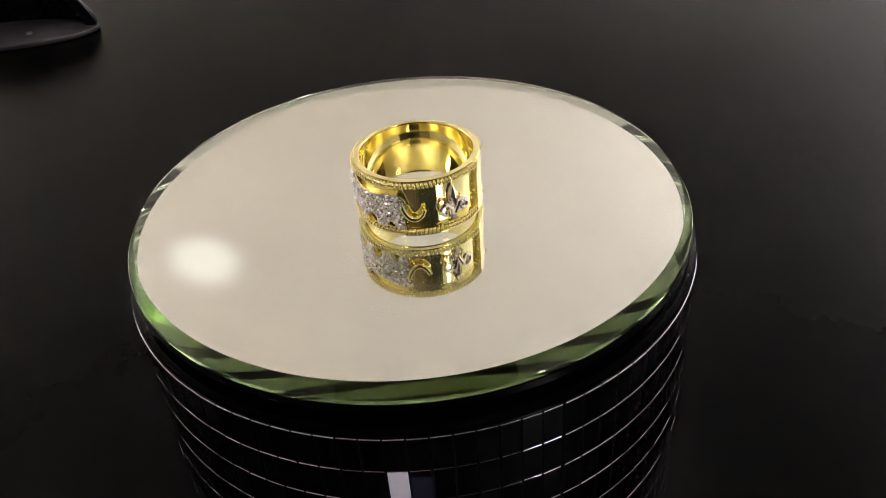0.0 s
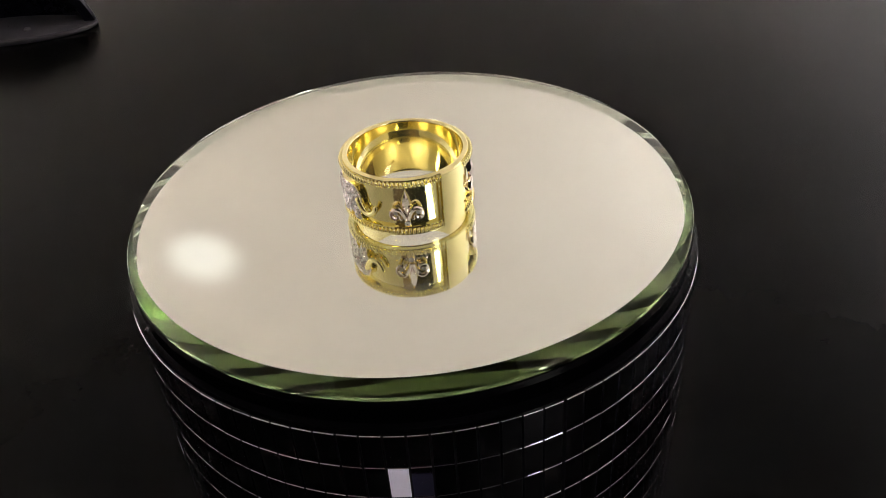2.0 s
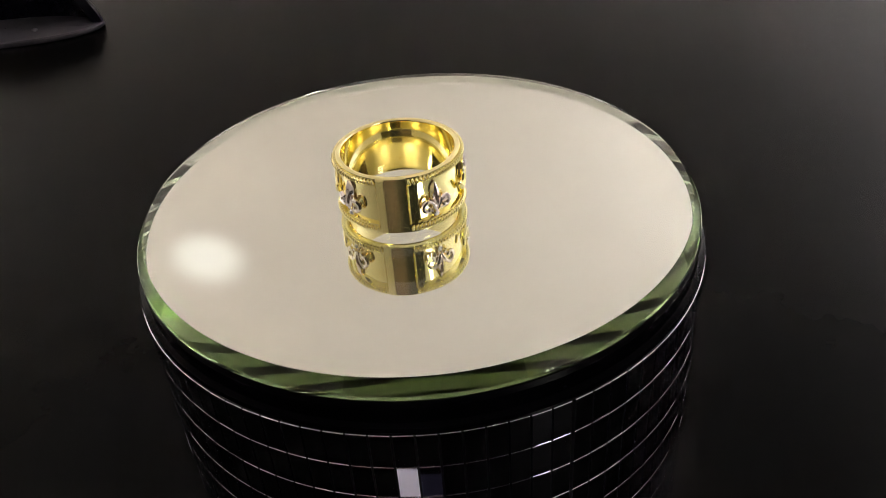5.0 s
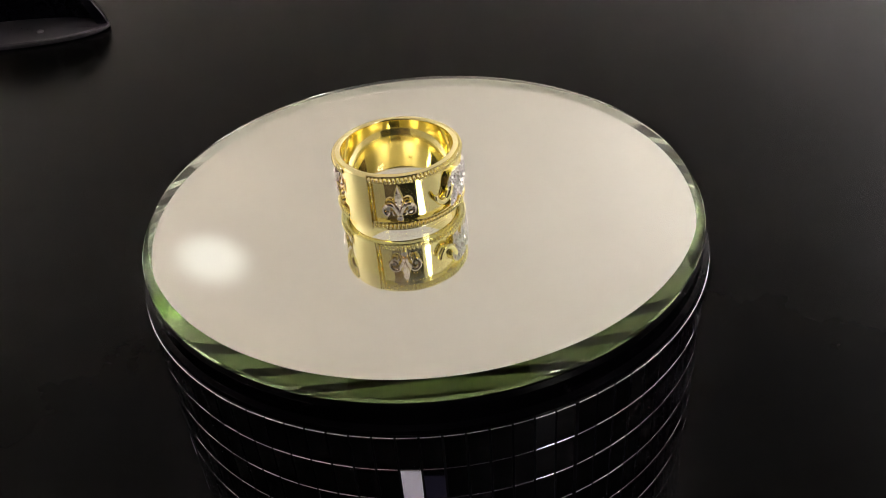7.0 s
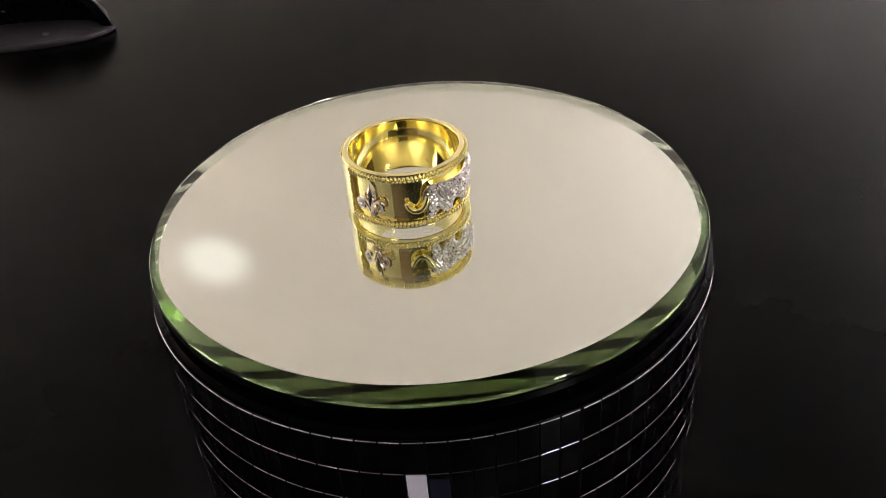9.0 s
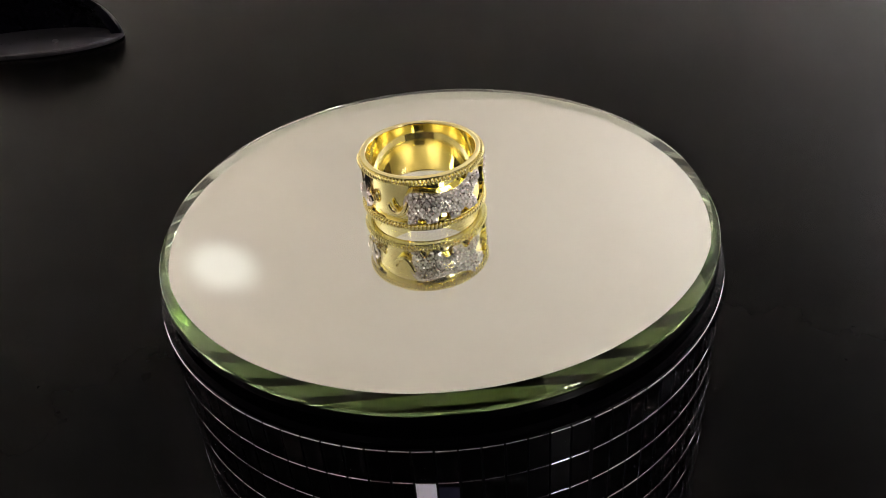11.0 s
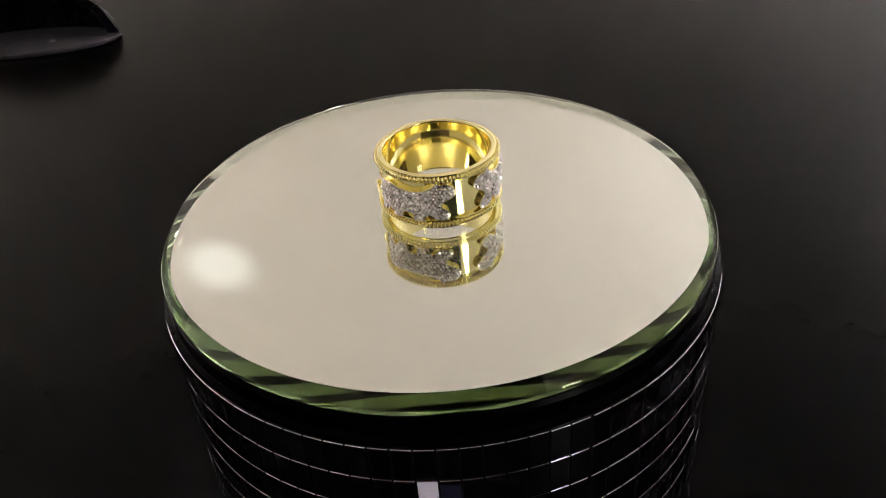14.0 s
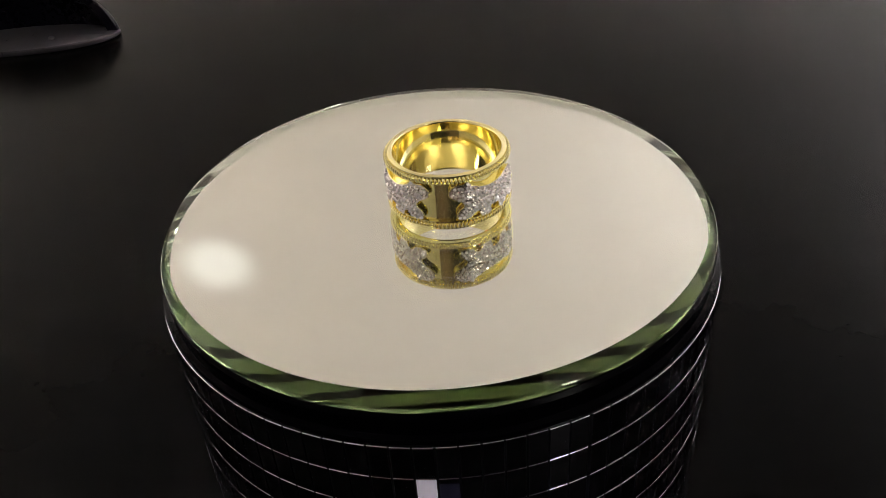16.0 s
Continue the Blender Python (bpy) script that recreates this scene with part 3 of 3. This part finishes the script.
# ---- mirror tiles on the drum ----
def tile_mesh():
    w = DRUM_R * TILE_TURN
    h, c, d = ROW_H - 0.00012, 0.00013, 0.0012
    prof = [(0.0006, 0.0), (-0.0006 + c, 0.0), (-0.0006 + 0.4 * c, -0.25 * c), (-0.0006, -c), (-0.0006, -h + c * 0.6), (-0.0006 + c * 0.6, -h), (0.0006, -h)]
    n = len(prof)
    verts = [(x, y, z) for x in (-w / 2 + 0.00017, w / 2 - 0.00017) for y, z in prof]
    faces = [(i, (i + 1) % n, n + (i + 1) % n, n + i) for i in range(n)] + [list(range(n)), list(range(2 * n - 1, n - 1, -1))]
    return [Vector(p) for p in verts], faces


def tiles():
    tv, tf = tile_mesh()
    me = mesh_of("tile", tv, tf, tile_mirror)
    rng = random.Random(11)
    places = []
    for k in range(16):
        z = -TABLE_Z + ROW_TOP - k * ROW_H
        if z - ROW_H < 0.001:
            break
        for n in range(96):
            a = SEAM_RIGHT + (n + 0.5) * TILE_TURN if n < 44 else SEAM_LEFT - (95 - n + 0.5) * TILE_TURN
            places.append((k, n, a, z))
    rest = []
    for k, n, a, z in places:
        m = pose(0, 0, 0, 0, 0, math.degrees(a)) @ pose(0, -DRUM_R + 0.0006, z, rng.gauss(0, 0.2), 0, rng.gauss(0, 0.2))
        w = math.atan2(math.sin(a), math.cos(a))
        if k < 8 and abs(w) < 1.20:
            child("tile", me, display_drum).matrix_local = m
        else:
            rest.append(([m @ v for v in tv], tf))
    v, f = join(*rest)
    tagged(child("tile_field", mesh_of("tile_field", v, f, tile_mirror), display_drum, "small dark mirror tiles in rows"), kind="stuff")


tiles()


# ---- what turns ----
def motions():
    times = [i * 0.5 for i in range(33)]
    ring_rows, disc_rows = [], []
    for t in times:
        a = RING_PHASE - radians(SPIN) * t
        turn = SPIN * (PANEL_AT - t)
        ring_rows.append((t, pose(RING_X + RING_ORBIT * math.cos(a), RING_Y + RING_ORBIT * math.sin(a), 0.00003, 0, 0, turn)))
        disc_rows.append((t, pose(-0.0001, 0.0001, 0, 0, 0, -SPIN * t)))
    walk(gold_ring, ring_rows)
    walk(mirror_turntable, disc_rows)


motions()
